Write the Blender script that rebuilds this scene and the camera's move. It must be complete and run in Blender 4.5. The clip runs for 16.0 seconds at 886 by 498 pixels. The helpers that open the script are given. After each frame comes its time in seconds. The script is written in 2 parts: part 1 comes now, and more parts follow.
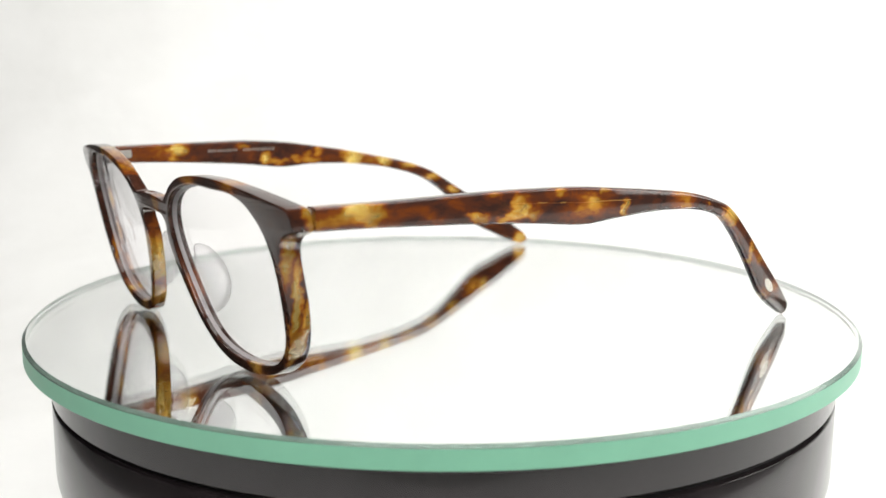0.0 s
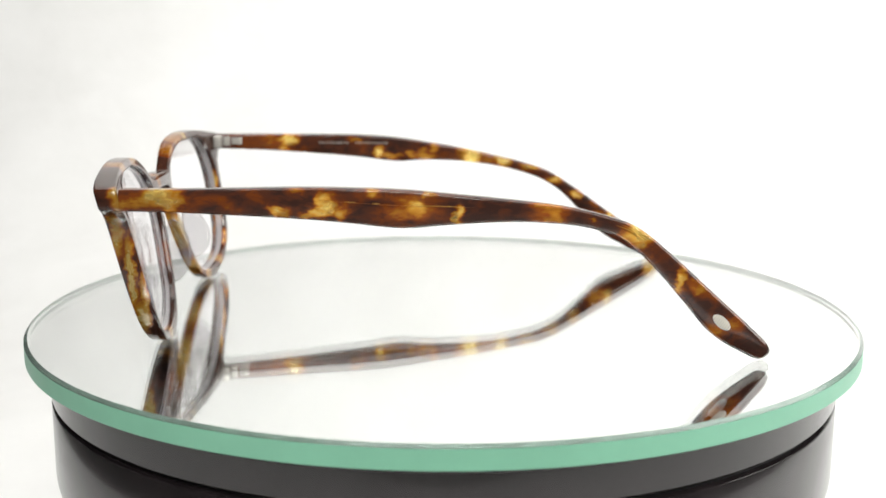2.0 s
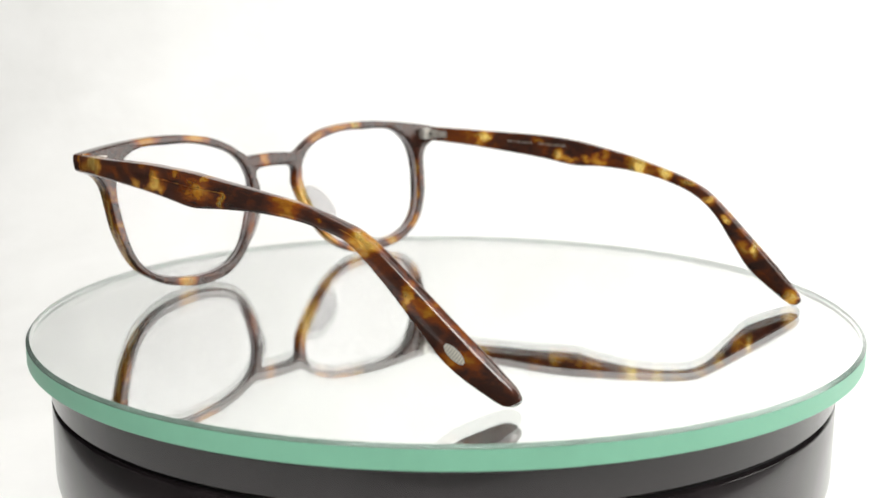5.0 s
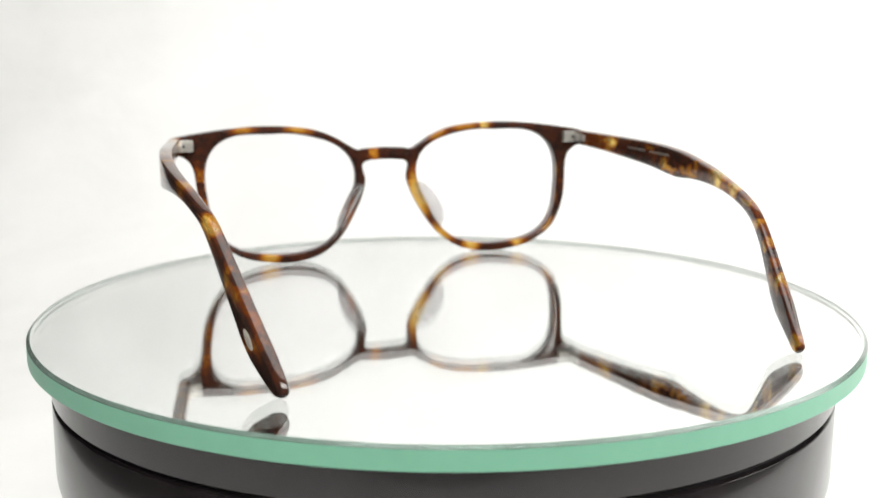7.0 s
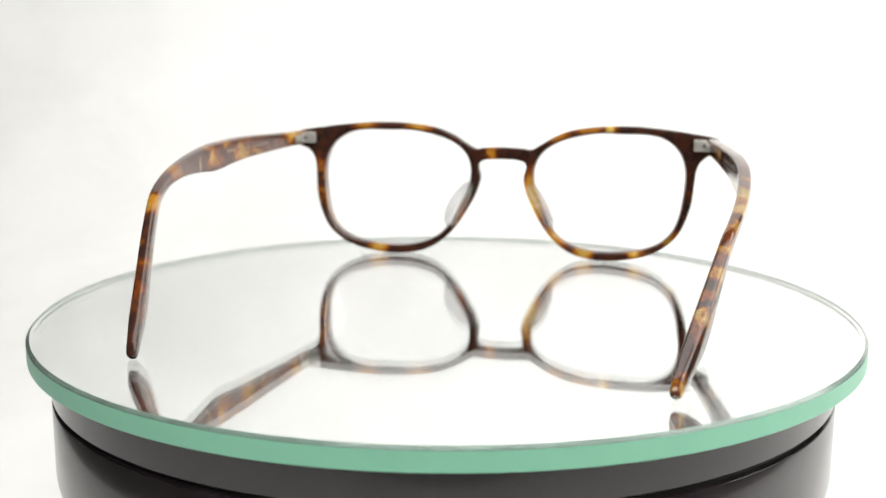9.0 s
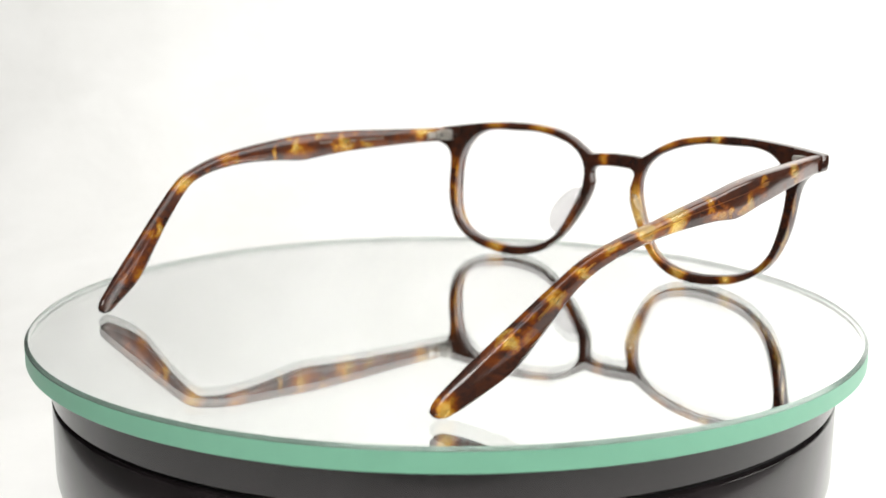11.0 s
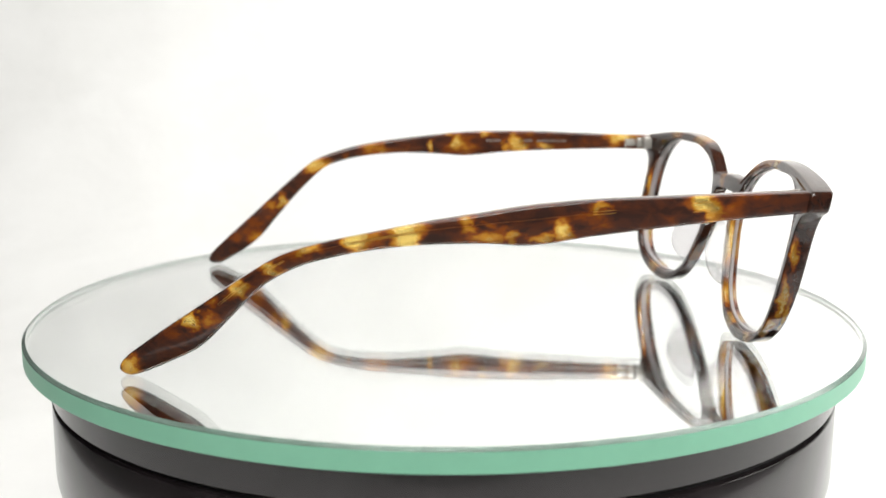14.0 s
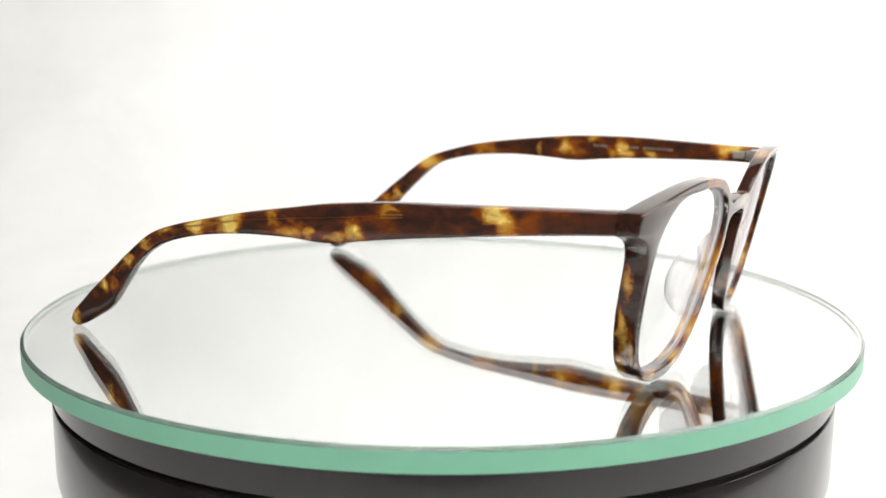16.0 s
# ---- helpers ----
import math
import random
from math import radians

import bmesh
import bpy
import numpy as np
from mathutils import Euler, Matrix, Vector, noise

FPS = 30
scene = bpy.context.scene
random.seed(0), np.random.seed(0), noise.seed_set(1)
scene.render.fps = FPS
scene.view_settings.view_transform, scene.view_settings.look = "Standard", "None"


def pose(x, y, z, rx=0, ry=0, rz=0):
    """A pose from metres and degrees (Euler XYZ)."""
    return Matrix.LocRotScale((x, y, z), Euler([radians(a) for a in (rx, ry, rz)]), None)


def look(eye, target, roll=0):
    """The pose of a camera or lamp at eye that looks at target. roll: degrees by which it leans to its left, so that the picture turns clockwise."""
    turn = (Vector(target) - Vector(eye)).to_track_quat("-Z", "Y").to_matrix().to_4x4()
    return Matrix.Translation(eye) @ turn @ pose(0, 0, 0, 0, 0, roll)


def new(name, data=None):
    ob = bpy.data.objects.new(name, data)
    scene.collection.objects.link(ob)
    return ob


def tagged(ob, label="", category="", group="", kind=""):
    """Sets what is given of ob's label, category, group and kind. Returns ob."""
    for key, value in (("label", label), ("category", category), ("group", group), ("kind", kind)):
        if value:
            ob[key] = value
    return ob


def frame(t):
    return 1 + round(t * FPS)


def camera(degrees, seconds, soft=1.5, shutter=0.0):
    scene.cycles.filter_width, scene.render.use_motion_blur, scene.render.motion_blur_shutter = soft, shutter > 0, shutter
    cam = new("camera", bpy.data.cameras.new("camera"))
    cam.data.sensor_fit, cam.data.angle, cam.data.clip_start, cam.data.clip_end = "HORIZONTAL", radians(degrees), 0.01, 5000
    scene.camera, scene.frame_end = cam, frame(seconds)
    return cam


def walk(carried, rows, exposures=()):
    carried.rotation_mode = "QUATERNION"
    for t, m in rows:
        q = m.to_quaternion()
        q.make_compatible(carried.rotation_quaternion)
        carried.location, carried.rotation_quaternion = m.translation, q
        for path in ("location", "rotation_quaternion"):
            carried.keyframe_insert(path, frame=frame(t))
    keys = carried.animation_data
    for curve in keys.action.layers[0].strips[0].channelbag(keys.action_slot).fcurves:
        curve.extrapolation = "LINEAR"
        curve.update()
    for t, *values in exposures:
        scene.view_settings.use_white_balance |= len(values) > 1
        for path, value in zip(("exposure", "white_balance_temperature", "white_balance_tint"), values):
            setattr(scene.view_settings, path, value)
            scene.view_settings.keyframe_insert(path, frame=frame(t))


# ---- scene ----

# world: metres; the turntable's axis is x = y = 0; PLATE_Z is the top of its mirror plate
MM = 0.001
PLATE_Z = 0.110
TURN = -14.9004          # degrees per second, clockwise from above
BACK_VIEW = 8.3          # when the spectacles face straight away


def spin(t):
    return TURN * (t - BACK_VIEW)


cam = camera(43.154, 16.0, soft=1.5)
EYE = Vector((0.0, -0.300, PLATE_Z + 0.0717))
aim = Vector((math.sin(radians(-0.0565)) * math.cos(radians(10.693)), math.cos(radians(10.693)), -math.sin(radians(10.693))))
still = look(EYE, EYE + aim, 0.188)
walk(cam, [(0.0, still), (16.0, still)])
cam.data.dof.use_dof = True
cam.data.dof.focus_distance = 0.255
cam.data.dof.aperture_fstop = 20.0

# ---- light ----
world = bpy.data.worlds.new("world")
scene.world = world
world.use_nodes = True
world.node_tree.nodes["Background"].inputs[0].default_value = (0.9, 0.95, 1.0, 1)
world.node_tree.nodes["Background"].inputs[1].default_value = 0.3


def softbox(name, eye, target, sx, sy, power, colour=(1, 1, 1)):
    lamp = bpy.data.lights.new(name, "AREA")
    lamp.shape, lamp.size, lamp.size_y, lamp.energy, lamp.color = "RECTANGLE", sx, sy, power, colour
    ob = new(name, lamp)
    ob.matrix_world = look(eye, target)
    return ob


WARM = (1.0, 0.99, 0.95)
softbox("softbox_top", (0.17, 0.02, 1.0), (0.08, 0.52, 0.32), 1.0, 0.7, 8.2, WARM)
softbox("softbox_side", (0.74, 0.12, 0.50), (0.05, 0.38, 0.24), 0.6, 0.7, 5.5, WARM)
softbox("softbox_front", (0.10, -0.85, 0.75), (0.0, 0.0, PLATE_Z), 0.5, 0.4, 9.0, WARM)
scene.view_settings.exposure = 0.0


# ---- materials ----
def material(name):
    m = bpy.data.materials.new(name)
    m.use_nodes = True
    nt = m.node_tree
    nt.nodes.clear()
    out = nt.nodes.new("ShaderNodeOutputMaterial")
    bsdf = nt.nodes.new("ShaderNodeBsdfPrincipled")
    nt.links.new(bsdf.outputs[0], out.inputs[0])
    return m, nt, bsdf


def node(nt, kind, **values):
    n = nt.nodes.new(kind)
    for key, value in values.items():
        setattr(n, key, value)
    return n


def noise_tex(nt, vec, scale, detail=4.0, rough=0.55, distortion=0.0):
    n = nt.nodes.new("ShaderNodeTexNoise")
    n.inputs["Scale"].default_value = scale
    n.inputs["Detail"].default_value = detail
    n.inputs["Roughness"].default_value = rough
    n.inputs["Distortion"].default_value = distortion
    if vec is not None:
        nt.links.new(vec, n.inputs["Vector"])
    return n


def ramp(nt, fac, stops):
    r = nt.nodes.new("ShaderNodeValToRGB")
    el = r.color_ramp.elements
    while len(el) < len(stops):
        el.new(0.5)
    for e, (pos, col) in zip(el, stops):
        e.position, e.color = pos, (*col, 1)
    nt.links.new(fac, r.inputs[0])
    return r


def math_node(nt, op, a, b=None):
    n = nt.nodes.new("ShaderNodeMath")
    n.operation = op
    for k, x in enumerate((a, b)):
        if x is None:
            continue
        if isinstance(x, (int, float)):
            n.inputs[k].default_value = x
        else:
            nt.links.new(x, n.inputs[k])
    return n.outputs[0]


def bump(nt, bsdf, height, strength, distance):
    b = nt.nodes.new("ShaderNodeBump")
    b.inputs["Strength"].default_value = strength
    b.inputs["Distance"].default_value = distance
    nt.links.new(height, b.inputs["Height"])
    nt.links.new(b.outputs[0], bsdf.inputs["Normal"])


def acetate(name, patches, seed, cloudy, dark, along=1.0, waver=1.0):
    """Polished tortoiseshell acetate: dark brown with amber patches (x, y, z, size along x, y, z, strength; millimetres)."""
    m, nt, bsdf = material(name)
    co = node(nt, "ShaderNodeTexCoord").outputs["Object"]
    off = nt.nodes.new("ShaderNodeVectorMath")
    off.operation = "ADD"
    nt.links.new(co, off.inputs[0])
    off.inputs[1].default_value = (seed, seed * 0.7, seed * 1.3)
    draw = nt.nodes.new("ShaderNodeVectorMath")
    draw.operation = "MULTIPLY"
    nt.links.new(off.outputs[0], draw.inputs[0])
    draw.inputs[1].default_value = (1.0, along, 1.0)
    seeded = draw.outputs[0]
    # wavering of the patches' borders, coarse and fine
    warped = co
    for scale, amount in ((230.0, 0.0065), (620.0, 0.0034)):
        wob = noise_tex(nt, seeded, scale, 3.0, 0.6)
        sub = nt.nodes.new("ShaderNodeVectorMath")
        sub.operation = "SUBTRACT"
        nt.links.new(wob.outputs["Color"], sub.inputs[0])
        sub.inputs[1].default_value = (0.5, 0.5, 0.5)
        scl = nt.nodes.new("ShaderNodeVectorMath")
        scl.operation = "SCALE"
        nt.links.new(sub.outputs[0], scl.inputs[0])
        scl.inputs["Scale"].default_value = amount * waver
        add = nt.nodes.new("ShaderNodeVectorMath")
        add.operation = "ADD"
        nt.links.new(warped, add.inputs[0])
        nt.links.new(scl.outputs[0], add.inputs[1])
        warped = add.outputs[0]
    total = None
    for x, y, z, a, b, c, strength in patches:
        mp = nt.nodes.new("ShaderNodeMapping")
        mp.vector_type = "POINT"
        s = [1 / (v * MM) for v in (a, b, c)]
        mp.inputs["Scale"].default_value = s
        mp.inputs["Location"].default_value = [-v * MM * k for v, k in zip((x, y, z), s)]
        nt.links.new(warped, mp.inputs["Vector"])
        ln = nt.nodes.new("ShaderNodeVectorMath")
        ln.operation = "LENGTH"
        nt.links.new(mp.outputs[0], ln.inputs[0])
        mr = nt.nodes.new("ShaderNodeMapRange")
        mr.interpolation_type = "SMOOTHSTEP"
        mr.inputs["From Min"].default_value = 1.8
        mr.inputs["From Max"].default_value = 0.35
        mr.inputs["To Min"].default_value = 0.0
        mr.inputs["To Max"].default_value = strength
        nt.links.new(ln.outputs["Value"], mr.inputs["Value"])
        total = mr.outputs[0] if total is None else math_node(nt, "MAXIMUM", total, mr.outputs[0])
    # flame-like red mottling in between, and veins within the patches
    cloud = noise_tex(nt, seeded, 120.0, 3.0, 0.5, 0.9)
    fleck = noise_tex(nt, seeded, 420.0, 4.0, 0.6, 0.7)
    c1 = math_node(nt, "MULTIPLY", math_node(nt, "SUBTRACT", cloud.outputs["Fac"], 0.45), 1.7 * cloudy)
    c2 = math_node(nt, "MULTIPLY", math_node(nt, "SUBTRACT", fleck.outputs["Fac"], 0.47), 1.0 * min(1.0, 0.35 + 0.6 * cloudy))
    base = math_node(nt, "ADD", math_node(nt, "MAXIMUM", c1, 0.0), c2)
    vein = noise_tex(nt, seeded, 520.0, 3.0, 0.55, 0.4)
    total = math_node(nt, "MULTIPLY", total, math_node(nt, "ADD", math_node(nt, "MULTIPLY", vein.outputs["Fac"], 0.9), 0.52))
    fac = math_node(nt, "ADD", total, base)
    col = ramp(nt, fac, [(0.0, tuple(c * dark for c in (0.046, 0.022, 0.017))), (0.2, tuple(c * dark for c in (0.110, 0.034, 0.017))),
                         (0.42, (0.29, 0.074, 0.014)), (0.68, (0.63, 0.28, 0.03)), (1.0, (0.92, 0.67, 0.18))])
    nt.links.new(col.outputs[0], bsdf.inputs["Base Color"])
    clear = ramp(nt, fac, [(0.1, (0.10,) * 3), (0.45, (0.48,) * 3), (1.0, (0.72,) * 3)])
    nt.links.new(clear.outputs[0], bsdf.inputs["Transmission Weight"])
    bsdf.inputs["Roughness"].default_value = 0.10
    bsdf.inputs["IOR"].default_value = 1.49
    fine = noise_tex(nt, co, 900.0, 2.0)
    bump(nt, bsdf, fine.outputs["Fac"], 0.03, 0.0003)
    return m


RIM_PATCHES = [
    (-47, 0, 43.5, 4, 9, 2.5, 0.55), (-28, 0, 43, 4.5, 9, 2.5, 0.6), (-63.5, -2.6, 30, 4, 1.3, 6, 0.85), (-62, -5.0, 20, 4, 0.9, 9, 1.0),
    (-60.5, -7.2, 14, 4, 0.8, 8, 0.8), (-58, -6.2, 9, 5, 1.2, 5, 0.95), (-40, -6, 3, 3, 9, 3, 0.8), (-3, 2, 34, 1.8, 9, 3, 0.55), (19, 0, 41, 4, 9, 3, 0.6),
    (28, 0, 43, 5, 9, 2.5, 0.65), (36, 0, 43.5, 1.7, 9, 3, 1.0), (11, -3, 18, 4, 6, 9, 0.9)]
SIDE_PATCHES = [
    (19, -4, 7, 5, 8, 4, 0.65), (29, -6, 3, 3, 9, 2.6, 0.8), (45, -6, 3, 1.8, 9, 2.6, 0.85), (62, -3.9, 26, 3, 0.8, 3.2, 0.9),
    (61, -5.6, 15, 4, 0.8, 5.5, 0.95), (59.5, -4.0, 12, 4, 0.6, 5, 0.6), (58, -7.2, 7, 4, 1.2, 3, 0.85), (-69.5, -4.6, 39, 2.5, 1.3, 5, 0.8),
    (-13, -2, 15, 2, 5, 8, 0.35), (48, -5, 2.5, 5, 3, 2, 0.6)]
LEFT_FORE = [
    (-72, -7.5, 37.7, 6, 2.6, 1.2, 0.45), (-72, -14.2, 39.5, 6, 4.2, 1.9, 0.75), (-73, -15.8, 37.0, 6, 1.6, 1.8, 0.6), (-75, -38.4, 36.3, 6, 2.2, 0.9, 0.65),
    (-75, -43, 40.8, 6, 1.2, 0.8, 0.3), (-75, -48, 37.9, 6, 1.7, 2.3, 0.75), (-75, -46, 36.3, 6, 2.6, 0.9, 0.7), (-75, -51.3, 36.4, 6, 1.5, 2.0, 0.5),
    (-75, -57.5, 40.8, 6, 1.6, 1.1, 0.55), (-75, -65, 36.4, 6, 5.2, 2.5, 0.5), (-75, -67, 37.2, 6, 2.2, 2.0, 0.75), (-75, -70.2, 40.2, 6, 1.2, 1.0, 0.6)]
LEFT_REAR = [
    (-75, -75.4, 36.2, 6, 0.9, 2.0, 0.95), (-72, -94.2, 36.4, 6, 4.4, 3.0, 0.5), (-70, -104, 33.8, 6, 0.7, 0.5, 0.6), (-68.5, -113.6, 31.0, 6, 4.0, 2.2, 0.85),
    (-67, -124.6, 20.2, 6, 1.2, 2.6, 0.8), (-66, -128.3, 18.8, 6, 2.4, 1.4, 0.45), (-64, -138, 8.6, 6, 2.4, 2.0, 0.36), (-65, -133, 7.6, 6, 2.4, 2.0, 0.4)]
RIGHT_FORE = [
    (72, -27.2, 38.5, 6, 3.2, 1.7, 1.05), (73, -25.6, 36.4, 6, 1.6, 1.4, 0.45), (75, -49.5, 38.0, 6, 2.4, 0.7, 0.75), (75, -51, 36.2, 6, 3.0, 1.6, 0.35),
    (75, -56.5, 33.5, 6, 1.9, 1.9, 0.9), (75, -60.5, 32.5, 6, 3.6, 1.1, 0.7), (75, -67.3, 32.6, 6, 1.3, 1.4, 0.75), (75, -72.6, 32.9, 6, 4.6, 1.6, 0.55),
    (74, -75.6, 36.0, 6, 1.5, 1.7, 0.6), (73.5, -88, 33, 6, 2.8, 5, 1.1), (72.5, -92.5, 34.2, 6, 2.4, 1.0, 0.7), (72, -99, 31.3, 6, 2.3, 2.4, 1.0)]
# the entry at y -116 is a wire glint painted into the acetate
RIGHT_REAR = [
    (72, -94.5, 31.5, 6, 3, 3, 0.4), (71, -107, 29.2, 6, 2.8, 1.0, 0.65), (68, -116, 25.0, 6, 2.4, 1.0, 0.7), (66, -123, 20.0, 6, 1.7, 1.7, 0.8),
    (66, -128, 17.4, 6, 1.4, 1.4, 0.45), (65, -129, 13.5, 6, 2.4, 1.4, 0.45), (64, -133.4, 13.2, 6, 1.4, 2.2, 0.95), (60.5, -147.3, 2.2, 6, 2.2, 2.0, 0.9)]
acetate_front = acetate("tortoiseshell_front", RIM_PATCHES + SIDE_PATCHES, 0.10, 0.35, 0.7, 1.0, 0.55)
acetate_left = acetate("tortoiseshell_left", LEFT_FORE + LEFT_REAR, 0.37, 0.8, 1.0, 0.5)
acetate_right = acetate("tortoiseshell_right", RIGHT_FORE + RIGHT_REAR, 0.61, 0.75, 0.95, 0.5)


def plain(name, colour, rough, metal=0.0, grain=0.0, grain_scale=800.0, coat=0.0, relief=0.0):
    m, nt, bsdf = material(name)
    co = node(nt, "ShaderNodeTexCoord").outputs["Object"]
    bsdf.inputs["Roughness"].default_value = rough
    bsdf.inputs["Metallic"].default_value = metal
    bsdf.inputs["Coat Weight"].default_value = coat
    bsdf.inputs["Coat Roughness"].default_value = 0.05
    n = noise_tex(nt, co, grain_scale, 5.0, 0.6)
    lo = tuple(c * (1 - grain) for c in colour)
    hi = tuple(min(1, c * (1 + grain)) for c in colour)
    r = ramp(nt, n.outputs["Fac"], [(0.3, lo), (0.7, hi)])
    nt.links.new(r.outputs[0], bsdf.inputs["Base Color"])
    if relief:
        bump(nt, bsdf, n.outputs["Fac"], 0.5, relief)
    return m


def glass(name, colour, rough=0.0, ior=1.5):
    m, nt, bsdf = material(name)
    bsdf.inputs["Base Color"].default_value = (*colour, 1)
    bsdf.inputs["Roughness"].default_value = rough
    bsdf.inputs["Transmission Weight"].default_value = 1.0
    bsdf.inputs["IOR"].default_value = ior
    return m


def thin_clear(name, tint, sheen, gloss_rough, gloss, rim, power=4.0):
    """A thin clear piece: see-through, with a weak sheen, stronger at the rim where the surface turns away."""
    m, nt, bsdf = material(name)
    out = nt.nodes["Material Output"]
    clear = nt.nodes.new("ShaderNodeBsdfTransparent")
    clear.inputs[0].default_value = (*tint, 1)
    shine = nt.nodes.new("ShaderNodeBsdfGlossy")
    shine.inputs["Color"].default_value = (*sheen, 1)
    shine.inputs["Roughness"].default_value = gloss_rough
    mix = nt.nodes.new("ShaderNodeMixShader")
    mix.inputs[0].default_value = gloss
    if rim:
        lw = nt.nodes.new("ShaderNodeLayerWeight")
        lw.inputs["Blend"].default_value = 0.5
        more = math_node(nt, "MULTIPLY", math_node(nt, "POWER", lw.outputs["Facing"], power), rim)
        nt.links.new(math_node(nt, "ADD", more, gloss), mix.inputs[0])
    nt.links.new(clear.outputs[0], mix.inputs[1])
    nt.links.new(shine.outputs[0], mix.inputs[2])
    nt.links.new(mix.outputs[0], out.inputs[0])
    nt.nodes.remove(bsdf)
    return m


plate_glass = glass("plate_glass", (0.992, 1.0, 0.995), 0.0, 1.5)
lens_glass = thin_clear("lens_glass", (0.997, 0.994, 0.997), (0.95, 0.93, 0.96), 0.03, 0.004, 1.0, 6.5)
pad_plastic = thin_clear("pad_plastic", (0.87, 0.865, 0.87), (0.62, 0.62, 0.62), 0.2, 0.04, 0.8, 2.0)
silvering = plain("silvering", (0.985, 0.996, 0.986), 0.0, 1.0, 0.0)
edge_glass = plain("edge_glass", (0.205, 0.485, 0.335), 0.4, 0.0, 0.04, 90.0)
edge_glass_dark = plain("edge_glass_dark", (0.55, 0.68, 0.62), 0.2, 0.0, 0.1, 200.0)
edge_glass_dark.node_tree.nodes["Principled BSDF"].inputs["Transmission Weight"].default_value = 0.85
ground_side = plain("ground_side", (0.66, 0.74, 0.70), 0.5, 0.0, 0.05, 150.0)
black_plastic = plain("black_plastic", (0.015, 0.012, 0.013), 0.2, 0.0, 0.35, 120.0, 0.3)
black_gap = plain("black_gap", (0.004, 0.004, 0.004), 0.6, 0.0, 0.3, 300.0)
nickel = plain("nickel", (0.54, 0.52, 0.48), 0.34, 0.55, 0.08, 2500.0)
# two tones of one core wire: the bright one paints its glints
wire_glint = plain("core_wire_streak", (0.72, 0.40, 0.09), 0.3, 0.7, 0.1, 1500.0)
wire_dim = plain("wire_dim", (0.34, 0.12, 0.03), 0.3, 0.6, 0.1, 1500.0)
frosted = plain("frosted_edge", (0.56, 0.53, 0.54), 0.4, 0.0, 0.05, 900.0)
frosted.node_tree.nodes["Principled BSDF"].inputs["Transmission Weight"].default_value = 0.5
pearl = plain("pearl", (0.80, 0.77, 0.68), 0.3, 0.2, 0.06, 3000.0)
white_ink = plain("white_ink", (0.25, 0.215, 0.18), 0.5, 0.0, 0.1, 3000.0)
dark_metal = plain("dark_metal", (0.05, 0.045, 0.04), 0.4, 1.0, 0.1, 3000.0)


def paper_material():
    m, nt, bsdf = material("backdrop_paper")
    co = node(nt, "ShaderNodeTexCoord").outputs["Object"]
    n = noise_tex(nt, co, 9.0, 6.0, 0.6, 0.4)
    r = ramp(nt, n.outputs["Fac"], [(0.3, (0.76, 0.76, 0.755)), (0.7, (0.85, 0.85, 0.85))])
    nt.links.new(r.outputs[0], bsdf.inputs["Base Color"])
    bsdf.inputs["Roughness"].default_value = 0.85
    n2 = noise_tex(nt, co, 14.0, 4.0, 0.5)
    bump(nt, bsdf, n2.outputs["Fac"], 0.35, 0.01)
    return m


paper = paper_material()
wall_paint = plain("wall_paint", (0.16, 0.16, 0.157), 0.8, 0.0, 0.08, 6.0)
table_paint = plain("table_paint", (0.09, 0.087, 0.085), 0.6, 0.0, 0.08, 12.0)


# ---- mesh helpers ----
def part(name, bm, mat, parent=None, label="", smooth=35):
    bm.normal_update()
    if bm.calc_volume(signed=True) < 0:
        bmesh.ops.reverse_faces(bm, faces=bm.faces)
    me = bpy.data.meshes.new(name)
    bm.to_mesh(me)
    bm.free()
    me.materials.append(mat)
    for p in me.polygons:
        p.use_smooth = True
    me.set_sharp_from_angle(angle=radians(smooth))
    ob = new(name, me)
    ob.parent = parent
    if label:
        ob["label"] = label
    return ob


def box(bm, centre, size, bevel=0.0, turn=None):
    made = bmesh.ops.create_cube(bm, size=1.0)["verts"]
    m = Matrix.Translation(centre) @ (turn or Matrix()) @ Matrix.Diagonal((*size, 1))
    bmesh.ops.transform(bm, matrix=m, verts=made)
    if bevel:
        edges = list({e for v in made for e in v.link_edges})
        bmesh.ops.bevel(bm, geom=edges, offset=bevel, segments=2, affect="EDGES", profile=0.6)


def lathe(bm, profile, steps=160, closed=True):
    """A solid of revolution about z from (radius, z) rows; a closed profile gives a ring."""
    rings = []
    for r, z in profile:
        if r < 1e-7:
            rings.append([bm.verts.new((0, 0, z))])
        else:
            rings.append([bm.verts.new((r * math.cos(2 * math.pi * k / steps), r * math.sin(2 * math.pi * k / steps), z)) for k in range(steps)])
    pairs = list(zip(rings, rings[1:] + rings[:1])) if closed else list(zip(rings, rings[1:]))
    for a, b in pairs:
        for k in range(steps):
            j = (k + 1) % steps
            q = [a[k % len(a)], a[j % len(a)], b[j % len(b)], b[k % len(b)]]
            q = list(dict.fromkeys(q))
            if len(q) > 2:
                bm.faces.new(q)
    bmesh.ops.recalc_face_normals(bm, faces=bm.faces)


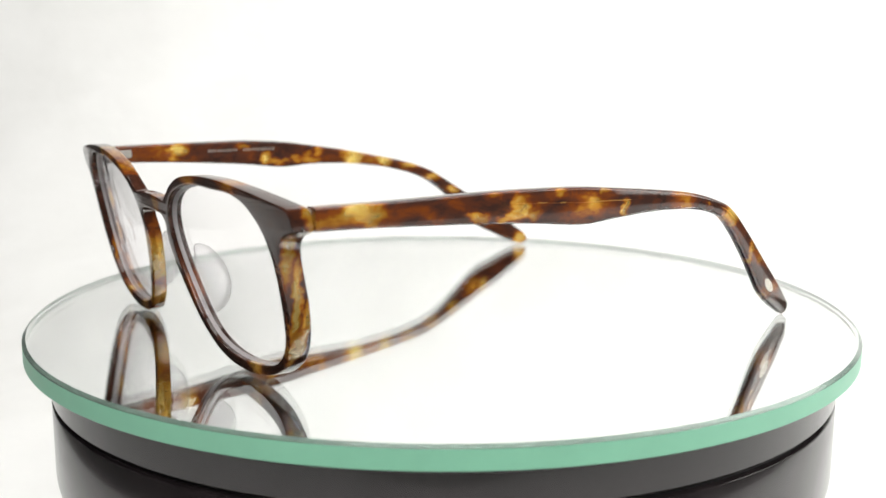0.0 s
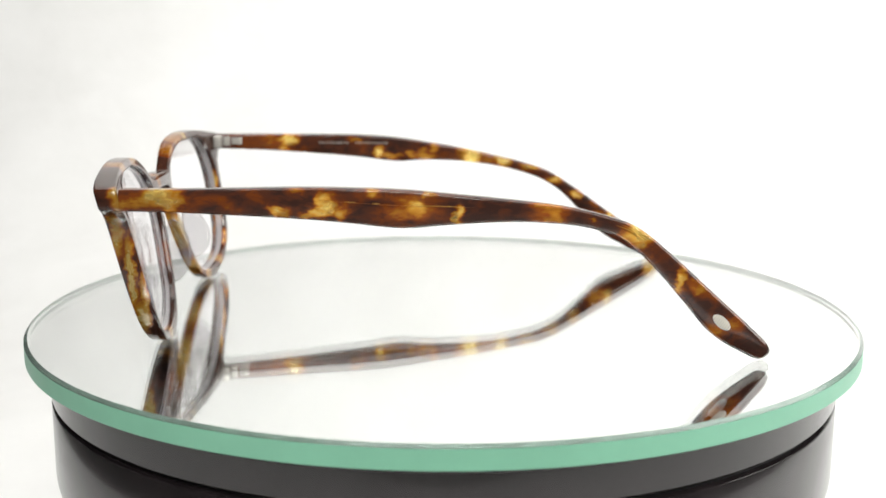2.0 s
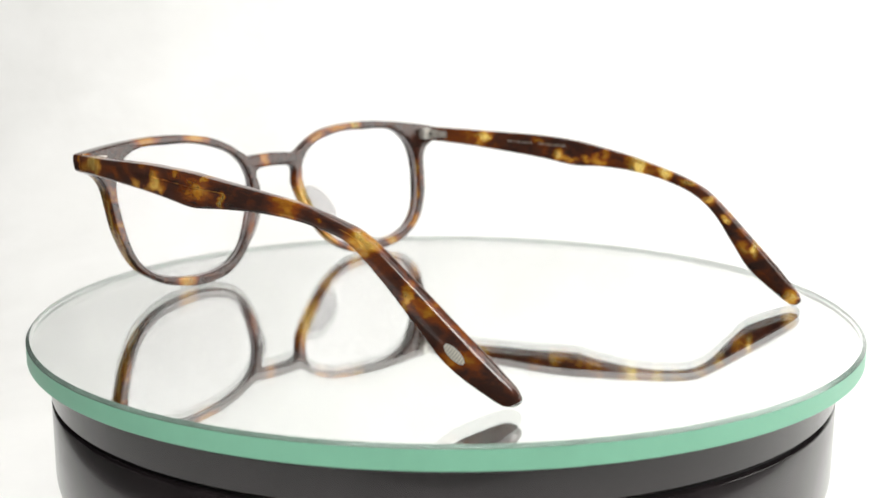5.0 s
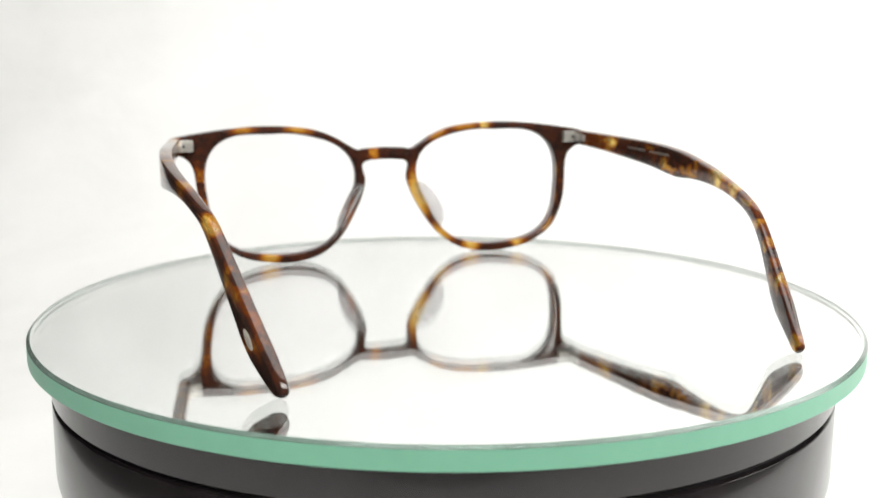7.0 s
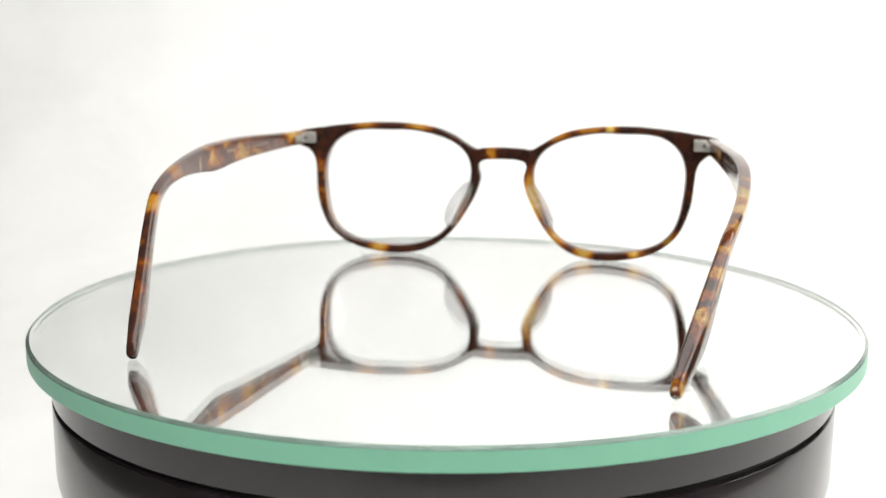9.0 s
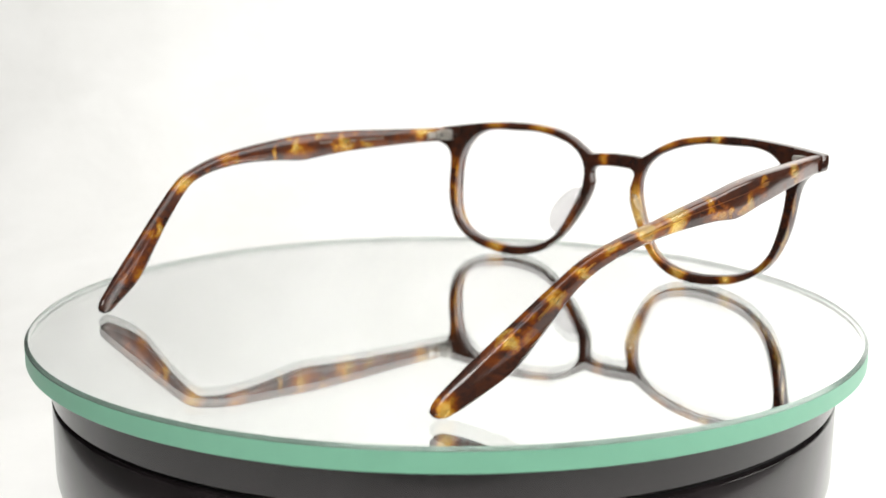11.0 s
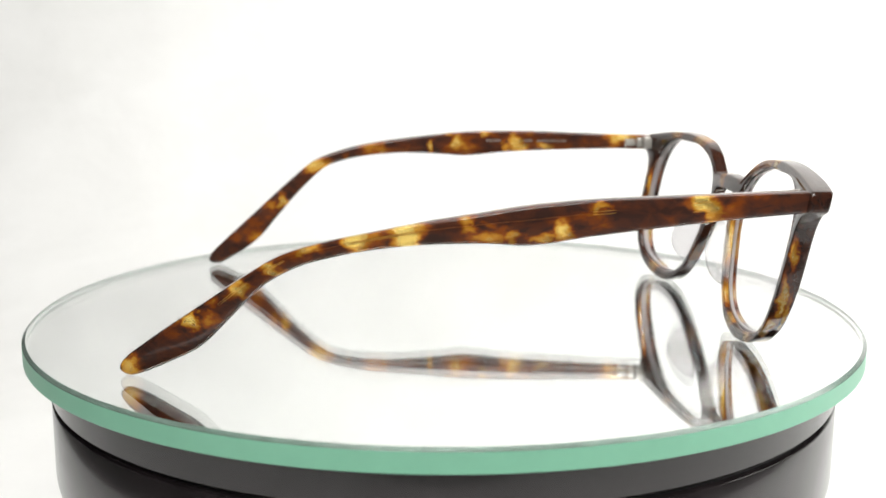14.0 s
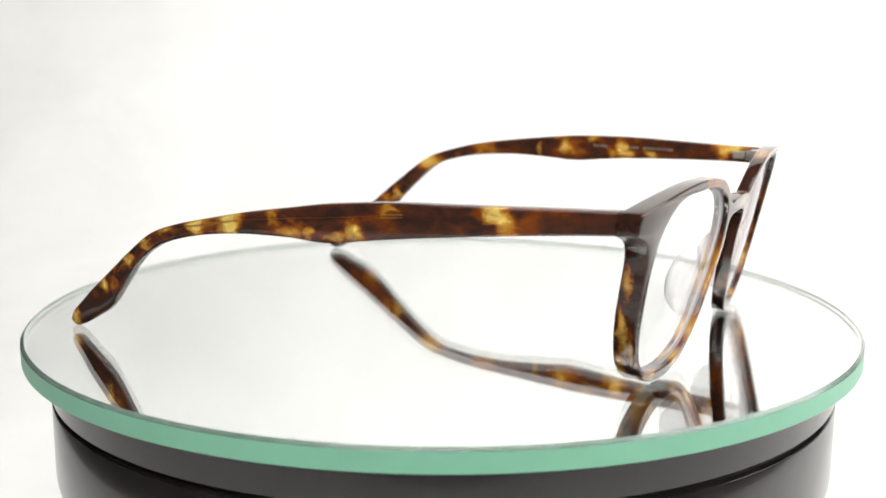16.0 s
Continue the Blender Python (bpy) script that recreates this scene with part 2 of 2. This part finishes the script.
def smooth_line(points, per, closed=False):
    """Points along a Catmull-Rom curve."""
    n, out = len(points), []
    pts = [np.array(p, float) for p in points]
    for k in range(n if closed else n - 1):
        if closed:
            p0, p1, p2, p3 = (pts[(k + d) % n] for d in (-1, 0, 1, 2))
        else:
            p0, p1, p2, p3 = (pts[min(max(k + d, 0), n - 1)] for d in (-1, 0, 1, 2))
        for s in range(per):
            t = s / per
            out.append(0.5 * (2 * p1 + (p2 - p0) * t + (2 * p0 - 5 * p1 + 4 * p2 - p3) * t * t + (3 * p1 - p0 - 3 * p2 + p3) * t ** 3))
    if not closed:
        out.append(pts[-1])
    return out


# ---- the place ----
def backdrop():
    """White paper sweep: lies flat, curves up behind."""
    bm = bmesh.new()
    prof = [(-0.34, 0.0), (-0.12, 0.0), (0.1, 0.0), (0.34, 0.0)]
    for k in range(1, 13):
        a = radians(90 * k / 12)
        prof.append((0.34 + 0.3 * math.sin(a), 0.3 - 0.3 * math.cos(a)))
    prof += [(0.64, 0.6), (0.64, 0.92)]
    xs = [-0.43 + 1.18 * k / 24 for k in range(25)]
    loop = prof + [(y + 0.002, z - 0.002) for y, z in prof[::-1]]
    grid = [[bm.verts.new((x, y, z)) for x in xs] for y, z in loop]
    for a, b in zip(grid, grid[1:] + grid[:1]):
        for k in range(len(xs) - 1):
            bm.faces.new((a[k], a[k + 1], b[k + 1], b[k]))
    bmesh.ops.recalc_face_normals(bm, faces=bm.faces)
    ob = part("backdrop", bm, paper)
    ob.location.z = 0.0
    tagged(ob, "white seamless paper sweep with faint creases behind turntable", "backdrop", kind="structure")


def slab(name, lo, hi, mat, label, category):
    bm = bmesh.new()
    box(bm, [(a + b) / 2 for a, b in zip(lo, hi)], [b - a for a, b in zip(lo, hi)], 0.0)
    tagged(part(name, bm, mat), label, category, kind="structure")


backdrop()
slab("ceiling", (-2.1, -2.1, 2.4), (2.1, 2.1, 2.5), wall_paint, "plain grey room ceiling", "ceiling")
slab("floor", (-2.0, -2.0, -0.04), (2.0, 2.0, -0.004), table_paint, "dark plain surface under the paper sweep", "floor")
slab("wall_north", (-2.0, 2.0, -0.04), (2.0, 2.1, 2.4), wall_paint, "plain grey room wall", "wall")
slab("wall_south", (-2.0, -2.1, -0.04), (2.0, -2.0, 2.4), wall_paint, "plain grey room wall", "wall")
slab("wall_west", (-2.1, -2.1, -0.04), (-2.0, 2.1, 2.4), wall_paint, "plain grey room wall", "wall")
slab("wall_east", (2.0, -2.1, -0.04), (2.1, 2.1, 2.4), wall_paint, "plain grey room wall", "wall")


# ---- turntable ----
PLATE_R, PLATE_T = 0.1079, 0.0051


def turntable():
    top = new("turntable")
    tagged(top, "glossy black round turntable with a green-edged mirror plate", "turntable")
    under = PLATE_Z - PLATE_T
    r = 0.1030
    bm = bmesh.new()
    lathe(bm, [(0, under - 0.0015), (r - 0.006, under - 0.0015), (r - 0.0045, under - 0.0019), (r - 0.0006, under - 0.0023), (r, under - 0.0030), (r, under - 0.0100), (r - 0.0005, under - 0.0105), (0, under - 0.0105)], closed=False)
    part("rotor_ring", bm, black_plastic, top)
    bm = bmesh.new()
    lathe(bm, [(0, under - 0.0105), (r - 0.0016, under - 0.0105), (r - 0.0016, under - 0.0117), (0, under - 0.0117)], closed=False)
    part("groove", bm, black_gap, top)
    bm = bmesh.new()
    low = PLATE_Z - 0.0450
    prof = [(0, under - 0.0117), (r - 0.0003, under - 0.0117), (r - 0.0001, under - 0.0118), (r, under - 0.0120), (r, low + 0.010)]
    for k in range(1, 9):
        a = radians(90 * k / 8)
        prof.append((r - 0.010 + 0.010 * math.cos(a), low + 0.010 - 0.010 * math.sin(a)))
    prof += [(r - 0.025, low), (r - 0.028, low - 0.003), (r - 0.028, 0.0002), (0, 0.0002)]
    lathe(bm, prof, closed=False)
    part("housing", bm, black_plastic, top)
    bm = bmesh.new()
    lathe(bm, [(0, under), (0.03, under), (0.03, under - 0.0016), (0, under - 0.0016)], closed=False)
    part("spindle", bm, black_gap, top)
    # the plate turns
    plate = new("mirror_plate")
    plate.parent = top
    plate["label"] = "round mirror plate with a polished green glass edge"
    R, T = PLATE_R, PLATE_T
    bm = bmesh.new()
    lathe(bm, [(0, 0), (R - 0.0009, 0), (R - 0.0003, -0.0007), (R - 0.0003, -T + 0.0004), (0, -T + 0.0004)], closed=False)
    sheet = part("glass_sheet", bm, plate_glass, plate, "clear glass sheet")
    sheet.data.materials.append(ground_side)
    for f in sheet.data.polygons:
        if f.center.to_2d().length > R - 0.0008:
            f.material_index = 1
    bm = bmesh.new()
    lathe(bm, [(R - 0.00088, 0.00003), (R - 0.0008, 0.00003), (R, -0.0007), (R - 0.00025, -0.0007)])
    part("edge_bevel", bm, edge_glass_dark, plate, "narrow dark green polished bevel")
    bm = bmesh.new()
    lathe(bm, [(R - 0.0002, -0.0007), (R, -0.0007), (R, -T + 0.0003), (R - 0.0002, -T + 0.0001)])
    part("edge_band", bm, edge_glass, plate, "mint green ground glass edge")
    bm = bmesh.new()
    lathe(bm, [(0, -T + 0.0003), (R - 0.0012, -T + 0.0003), (R - 0.0012, -T), (0, -T)], closed=False)
    part("silver_back", bm, silvering, plate, "silvered mirror backing")
    return plate


mirror_plate = turntable()


# ---- spectacles (millimetres, origin on the plate under the bridge, x to the wearer's right, y forwards) ----
def back_y(x, z):
    """The back of the front: bowed and leaning."""
    return 1.4 + 0.0059 * x - x * x / 778.0 + (0.2066 - 0.00035 * x) * (z - 38.0)




def front_t(x):
    """The front is thicker towards the hinges."""
    return 3.3 + 1.5 * min(1.0, (x / 62.0) ** 2)


FRONT_X = 0.63          # the front sits off the middle of the temples
FRONT_Z = -0.28
DROP = 0.6
HALF_OUTLINE = [
    (0, 36.5), (6.6, 36.2), (9.4, 35.9), (13, 37.9), (16.7, 40.1), (22, 42.3), (28, 43.5), (36, 44.2), (45, 44.2), (54, 43.5), (61.5, 42.6), (68.6, 41.5),
    (70.1, 40.6), (70.2, 37.4), (69.2, 36.5), (66.5, 35.4), (64.4, 33.4), (63.3, 30.5), (62.8, 26), (62.1, 20), (60.2, 14), (57.5, 9.3),
    (53.5, 5.8), (48.5, 3.2), (42.6, 1.7), (35.5, 0.9), (28.6, 1.4), (23, 3.2), (18, 6.7), (14.5, 10.7), (11.4, 15.6), (9, 20.2), (7.5, 24.6), (7.3, 27), (8.0, 29.9), (7.5, 31.4), (5.6, 32.3), (0, 32.6)]
LENS_C = (34.6, 22.0)
LENS_SHAPE = [22.42, 1.38, 1.56, 2.70, 0.01, -0.02, 1.06, -0.77, -0.31, -0.29, 0.24, -0.34, -0.22]


def lens_radius(a):
    r = LENS_SHAPE[0]
    for k in range(1, 7):
        r += LENS_SHAPE[2 * k - 1] * math.cos(k * a) + LENS_SHAPE[2 * k] * math.sin(k * a)
    return r


def lens_line(side, steps, grow=0.0):
    out = []
    for k in range(steps):
        a = 2 * math.pi * k / steps
        r = lens_radius(a) + grow
        out.append((side * (LENS_C[0] + r * math.cos(a)) + FRONT_X, LENS_C[1] + FRONT_Z + r * math.sin(a)))
    return out


def curve_mesh(lines, thick, bevel):
    """A filled flat shape with holes, thickened and with rounded edges, as a bmesh in (x, z) with y as its depth."""
    cu = bpy.data.curves.new("shape", "CURVE")
    cu.dimensions, cu.fill_mode = "2D", "BOTH"
    cu.extrude, cu.bevel_depth, cu.bevel_resolution, cu.offset = thick / 2 - bevel, bevel, 3, -bevel
    for line in lines:
        sp = cu.splines.new("POLY")
        sp.points.add(len(line) - 1)
        for p, (x, z) in zip(sp.points, line):
            p.co = (x, z, 0, 1)
        sp.use_cyclic_u = True
    ob = new("shape", cu)
    me = ob.to_mesh()
    bm = bmesh.new()
    bm.from_mesh(me)
    ob.to_mesh_clear()
    bpy.data.objects.remove(ob)
    bpy.data.curves.remove(cu)
    bmesh.ops.remove_doubles(bm, verts=bm.verts, dist=0.004)
    for v in bm.verts:
        x, z, d = v.co
        v.co = (x, d, z)
    bmesh.ops.recalc_face_normals(bm, faces=bm.faces)
    return bm


def to_metres(bm):
    for v in bm.verts:
        v.co = Vector((v.co.x, v.co.y, v.co.z - DROP)) * MM


def front_frame(parent):
    half = smooth_line(HALF_OUTLINE, 5)
    outline = [(FRONT_X + p[0], FRONT_Z + p[1]) for p in half] + [(FRONT_X - p[0], FRONT_Z + p[1]) for p in half[-2:0:-1]]
    bm = curve_mesh([outline, lens_line(1, 150), lens_line(-1, 150)], 4.0, 0.45)
    for v in bm.verts:
        x, d, z = v.co
        v.co.y = back_y(x, z) + (0.5 + d / 4.0) * front_t(x)
    to_metres(bm)
    return part("front_frame", bm, acetate_front, parent, "dark tortoiseshell rims joined by a keyhole bridge", 28)


def lens(side, parent):
    bm = bmesh.new()
    rings, steps = 7, 72
    layers = []
    for depth in (2.5, 0.9):
        cx, cz = side * LENS_C[0] + FRONT_X, LENS_C[1] + FRONT_Z
        rows = [[bm.verts.new((cx, back_y(cx, cz) + depth, cz))]]
        for k in range(1, rings + 1):
            f = k / rings
            row = []
            for x, z in lens_line(side, steps, 0.25):
                x, z = cx + (x - cx) * f, cz + (z - cz) * f
                row.append(bm.verts.new((x, back_y(x, z) + depth + (1 - f * f) * 0.8, z)))
            rows.append(row)
        for a, b in zip(rows, rows[1:]):
            for k in range(steps):
                j = (k + 1) % steps
                q = list(dict.fromkeys([a[k % len(a)], a[j % len(a)], b[j], b[k]]))
                bm.faces.new(q)
        layers.append(rows[-1])
    for k in range(steps):
        j = (k + 1) % steps
        bm.faces.new((layers[0][k], layers[0][j], layers[1][j], layers[1][k]))
    bmesh.ops.recalc_face_normals(bm, faces=bm.faces)
    to_metres(bm)
    ob = part("lens", bm, lens_glass, parent, "clear thin lens")
    ob.visible_shadow = False
    return ob


def lens_edge(side, parent):
    """The lens's ground edge, a pale band in the groove of the rim."""
    bm = bmesh.new()
    steps = 110
    inner, outer = lens_line(side, steps, -0.35), lens_line(side, steps, 0.3)
    cut = []
    for (x, z), (u, w) in zip(inner, outer):
        b, c, t = back_y(x, z), back_y(u, w), front_t(x)
        cut.append([bm.verts.new(p) for p in ((u, c + t - 0.5, w), (x, b + 1.5, z), (x, b + 1.35, z), (u, c + 1.3, w))])
    for a, b in zip(cut, cut[1:] + cut[:1]):
        for k in range(4):
            j = (k + 1) % 4
            bm.faces.new((a[k], a[j], b[j], b[k]))
    bmesh.ops.recalc_face_normals(bm, faces=bm.faces)
    to_metres(bm)
    return part("lens_edge", bm, frosted, parent, "pale ground lens edge")


def nose_pad(side, parent):
    """A clear D-shaped fin behind the rim."""
    bm = bmesh.new()
    bmesh.ops.create_uvsphere(bm, u_segments=32, v_segments=20, radius=1.0)
    top, foot = Vector((side * 9.5 + FRONT_X, 0, 25.3)), Vector((side * 16.8 + FRONT_X, 0, 8.8))
    long = (top - foot).normalized()
    deep = Vector((side * 0.55, -1, 0.0)).normalized()
    thin = long.cross(deep).normalized()
    deep = thin.cross(long)
    if deep.y > 0:
        deep = -deep
    mid = (top + foot) / 2
    mid.y = back_y(mid.x, mid.z) - 0.3
    for v in bm.verts:
        c = v.co.copy()
        w = 6.4 if c.y > 0 else 1.2
        flat = math.copysign(min(1.0, abs(c.x) * 2.2) ** 0.8, c.x)
        v.co = mid + long * (c.z * 8.6) + deep * (c.y * w * (1 - 0.18 * c.z)) + thin * (flat * 1.25)
    bmesh.ops.recalc_face_normals(bm, faces=bm.faces)
    to_metres(bm)
    ob = part("nose_pad", bm, pad_plastic, parent, "clear plastic nose pad")
    ob.visible_shadow = False
    return ob


# rows: y, z of the upper edge and y, z of the lower edge, from the hinge to the tip
LEFT_ROWS = [
    (-5.15, 41.05, -5.15, 36.5), (-19, 41.3, -19, 36.4), (-41.6, 42, -41.6, 35.6), (-53, 42, -53, 34.8), (-64, 41.7, -64, 33.8), (-74, 40.8, -73.5, 34.4),
    (-86, 39.5, -85.5, 34.8), (-98, 37.8, -97, 34.1), (-108, 35.2, -105, 32.6), (-115, 32.2, -111, 30.2), (-124, 24.8, -118.5, 23.4), (-132, 17.6, -126, 15),
    (-138, 12.3, -131, 9.2), (-142.6, 8.2, -136, 5.3), (-145.5, 5.7, -140.2, 2.8), (-146.8, 4.3, -142.5, 1.5), (-147.4, 3.1, -144.2, 0.85), (-147.5, 2.3, -145.5, 0.9)]
RIGHT_ROWS = [
    (-4.2, 41.0, -4.2, 36.4), (-19, 40.85, -19, 35.6), (-35.5, 40.6, -35.4, 34.3), (-50, 40.3, -50, 32.9), (-63, 39.3, -63, 31.3), (-73, 37.8, -72.5, 31.7),
    (-84, 36, -83.5, 31.4), (-95, 33.7, -94, 30.3), (-105, 31.4, -103, 28.5), (-114, 28.4, -111, 25.9), (-122, 23.5, -118, 21.6), (-130, 17.9, -125, 14.5),
    (-137, 13, -131, 8.5), (-144, 8.0, -137.5, 4.7), (-147.6, 5.4, -142.2, 2.3), (-149, 4.0, -144.8, 1.2), (-149.6, 2.9, -146.6, 0.7), (-149.7, 2.1, -147.8, 0.75)]


def temple_x(y):
    """The middle of the temple's thickness."""
    at = -y + np.linspace(-5, 5, 11)
    outer = float(np.mean(np.interp(at, [0, 5, 25, 45, 60, 70, 80, 90, 99, 107, 114, 122, 130, 139, 145, 150], [69.9, 70.3, 73.2, 75.6, 76.7, 76.9, 76.4, 75.3, 74.0, 72.6, 70.8, 68.8, 66.4, 63.9, 62.0, 60.3])))
    return outer - temple_half(y)


def temple_half(y):
    return float(np.interp(-y, [0, 60, 100, 114, 139, 150], [1.9, 1.7, 1.45, 1.35, 1.5, 1.45]))


def temple(side, rows, mat, parent, label):
    line = smooth_line(rows, 7)
    bm = bmesh.new()
    rings = []

    def ring(up, low, scale, taper=1.0):
        """A bar with chamfered long edges, rounder towards the tip."""
        y_mid = (up[0] + low[0]) / 2
        wide = temple_half(y_mid) * taper * scale
        mid, half = (up + low) / 2, (up - low) / 2 * scale
        high = float(np.linalg.norm(half))
        cut = min(float(np.interp(-y_mid, [70, 100, 135], [0.42, 0.65, 0.75])), 0.4 * wide, 0.4 * high)
        lip = 0.3 * cut
        quarter = [(wide, high - cut - lip), (wide - lip * 0.4, high - cut + lip * 0.3), (wide - cut + lip * 0.3, high - lip * 0.4), (wide - cut - lip, high)]
        whole = quarter + [(-u, v) for u, v in quarter[::-1]] + [(-u, -v) for u, v in quarter] + [(u, -v) for u, v in quarter[::-1]]
        round_off = float(np.interp(-y_mid, [138, 146], [0.0, 0.85]))
        out = []
        for u, v in whole:
            a = math.atan2(v / high, u / wide)
            u = u + (wide * math.cos(a) - u) * round_off
            v = v + (high * math.sin(a) - v) * round_off
            yz = mid + half * (v / high)
            out.append(bm.verts.new((side * (temple_x(yz[0]) + u), yz[0], yz[1])))
        return out

    for i, p in enumerate(line):
        up, low = np.array(p[:2]), np.array(p[2:])
        left_over = min(1.0, (len(line) - 1 - i) / 20.0)
        rings.append(ring(up, low, 1.0, 0.6 + 0.4 * math.sqrt(1 - (1 - left_over) ** 2)))
    p = np.array(line[-1])
    up, low = p[:2], p[2:]
    d = np.array([-(up - low)[1], (up - low)[0]])
    d = d / np.linalg.norm(d)
    d = d if d[0] < 0 else -d
    for push, scale in ((0.18, 0.8), (0.3, 0.5), (0.35, 0.2)):
        q, w = up + d * push, low + d * push
        rings.append(ring(q, w, scale, 0.6))
    for a, b in zip(rings, rings[1:]):
        for k in range(len(a)):
            j = (k + 1) % len(a)
            bm.faces.new((a[k], a[j], b[j], b[k]))
    bm.faces.new(rings[0][::-1])
    bm.faces.new(rings[-1])
    bmesh.ops.recalc_face_normals(bm, faces=bm.faces)
    to_metres(bm)
    return part("temple", bm, mat, parent, label, 40)


def hinge(side, parent):
    bm = bmesh.new()
    y = back_y(side * 66, 38.8) - 1.1
    box(bm, (side * 65.6, y, 38.8 - DROP), (5.6, 2.4, 3.6), 0.35)
    box(bm, (side * 68.0, y - 2.2, 38.8 - DROP), (1.6, 3.2, 3.0), 0.3)
    for v in bm.verts:
        v.co *= MM
    h = part("hinge", bm, nickel, parent, "small nickel hinge")
    bm = bmesh.new()
    for yy, length, high in ((-7.4, 2.2, 2.9), (-10.6, 3.4, 2.2)):
        x = temple_x(yy) - temple_half(yy) - 0.15
        box(bm, (side * x, yy, 38.7 - DROP), (1.0, length, high), 0.2)
    for v in bm.verts:
        v.co *= MM
    part("hinge_plate", bm, nickel, h)
    bm = bmesh.new()
    bmesh.ops.create_cone(bm, cap_ends=True, segments=16, radius1=0.45, radius2=0.45, depth=0.3)
    bmesh.ops.transform(bm, matrix=Matrix.Translation((side * 65.9, y - 1.25, 38.8 - DROP)) @ Matrix.Rotation(radians(90), 4, "X"), verts=bm.verts)
    for v in bm.verts:
        v.co *= MM
    part("screw", bm, dark_metal, h)


def inner_marks(side, spans, parent, z0, slope):
    """Tiny printed lines on the inner face."""
    for a, b in spans:
        y = a
        while y < b:
            w = 1.0
            bm = bmesh.new()
            x = temple_x(-y - w / 2) - temple_half(-y) - 0.03
            box(bm, (side * x, -y - w / 2, z0 + slope * y - DROP), (0.1, w * (0.45 + 0.2 * ((int(y * 7)) % 3) / 2), 0.75), 0.0)
            for v in bm.verts:
                v.co *= MM
            part("printed_mark", bm, white_ink, parent)
            y += w


def core_wire_streak(side, rows, first, last, shares, thick, mat, parent):
    """Edges of the metal core; brighter strips paint glints where amber lets them through."""
    line = [p for p in smooth_line(rows, 14) if first >= p[0] >= last]
    for share in shares:
        bm = bmesh.new()
        strips = []
        for i, p in enumerate(line):
            up, low = np.array(p[:2]), np.array(p[2:])
            mid = up + (low - up) * share
            x = temple_x(mid[0]) + temple_half(mid[0])
            thin = thick * math.sin(math.pi * (i + 0.6) / (len(line) + 0.2))
            cut = []
            for dx, dz in ((-0.15, -thin), (0.012, -thin), (0.012, thin), (-0.15, thin)):
                cut.append(bm.verts.new((side * (x + dx), mid[0], mid[1] + dz)))
            strips.append(cut)
        for a, b in zip(strips, strips[1:]):
            for k in range(4):
                j = (k + 1) % 4
                bm.faces.new((a[k], a[j], b[j], b[k]))
        bm.faces.new(strips[0][::-1])
        bm.faces.new(strips[-1])
        bmesh.ops.recalc_face_normals(bm, faces=bm.faces)
        to_metres(bm)
        part("core_wire_streak", bm, mat, parent, "thin streak of the metal core wire, its glints painted brighter")


def emblem(parent):
    yc, zc = -134.6, 10.5
    seat = Matrix.Translation((-(temple_x(yc) + temple_half(yc) + 0.03), yc, zc - DROP)) @ Matrix.Rotation(radians(15.5), 4, "Z") @ Matrix.Rotation(radians(38), 4, "X")
    bm = bmesh.new()
    bmesh.ops.create_uvsphere(bm, u_segments=28, v_segments=12, radius=1.0, matrix=Matrix.Diagonal((0.07, 2.8, 1.25, 1)))
    bmesh.ops.transform(bm, matrix=Matrix.Scale(MM, 4) @ seat, verts=bm.verts)
    plate = part("emblem", bm, nickel, parent, "small ribbed oval metal emblem")
    for k in range(9):
        f = (k - 4) / 4.5
        bm = bmesh.new()
        box(bm, (0, f * 2.7, 0), (0.2, 0.34, 2.2 * math.sqrt(1 - f * f)), 0.03)
        bmesh.ops.transform(bm, matrix=Matrix.Scale(MM, 4) @ seat, verts=bm.verts)
        part("rib", bm, pearl, plate)


def spectacles():
    top = new("spectacles")
    tagged(top, "tortoiseshell acetate spectacles with open temples on the mirror plate", "spectacles")
    front_frame(top)
    for side in (1, -1):
        lens_edge(side, lens(side, top))
        nose_pad(side, top)
        hinge(side, top)
    left = temple(-1, LEFT_ROWS, acetate_left, top, "brown and amber tortoiseshell temple with an oval emblem")
    right = temple(1, RIGHT_ROWS, acetate_right, top, "dark tortoiseshell temple with yellow patches")
    inner_marks(-1, [(31, 40.5), (42.2, 44.5), (52.5, 57)], left, 38.9, 0.0)
    inner_marks(1, [(37, 46.5), (49, 59.5)], right, 38.6, -0.02)
    # a dim line for the wire, then its glints painted as brighter strips
    core_wire_streak(-1, LEFT_ROWS, -47, -80, (0.40,), 0.045, wire_dim, left)
    for first, last in ((-47, -50), (-52, -55), (-57, -60), (-66, -78), (-110, -117)):
        core_wire_streak(-1, LEFT_ROWS, first, last, (0.385,), 0.075, wire_glint, left)
    core_wire_streak(1, RIGHT_ROWS, -42, -113, (0.34,), 0.045, wire_dim, right)
    core_wire_streak(1, RIGHT_ROWS, -25, -30.5, (0.25, 0.55), 0.09, wire_glint, right)
    for first, last in ((-46, -51.5), (-84, -102), (-114, -119), (-122, -129)):
        core_wire_streak(1, RIGHT_ROWS, first, last, (0.31, 0.39), 0.075, wire_glint, right)
    emblem(left)
    return top


glasses = spectacles()


# ---- what moves ----
def motions():
    seat = pose(5.16 * MM, 75.6 * MM, PLATE_Z, 0, 0, -1.4)
    rows, plate_rows = [], []
    for k in range(33):
        t = 0.5 * k
        turn = pose(0, 0, 0, 0, 0, spin(t))
        rows.append((t, turn @ seat))
        plate_rows.append((t, pose(0, -0.0026, 0) @ turn @ pose(0.0008, 0, PLATE_Z)))
    walk(glasses, rows)
    walk(mirror_plate, plate_rows)


motions()
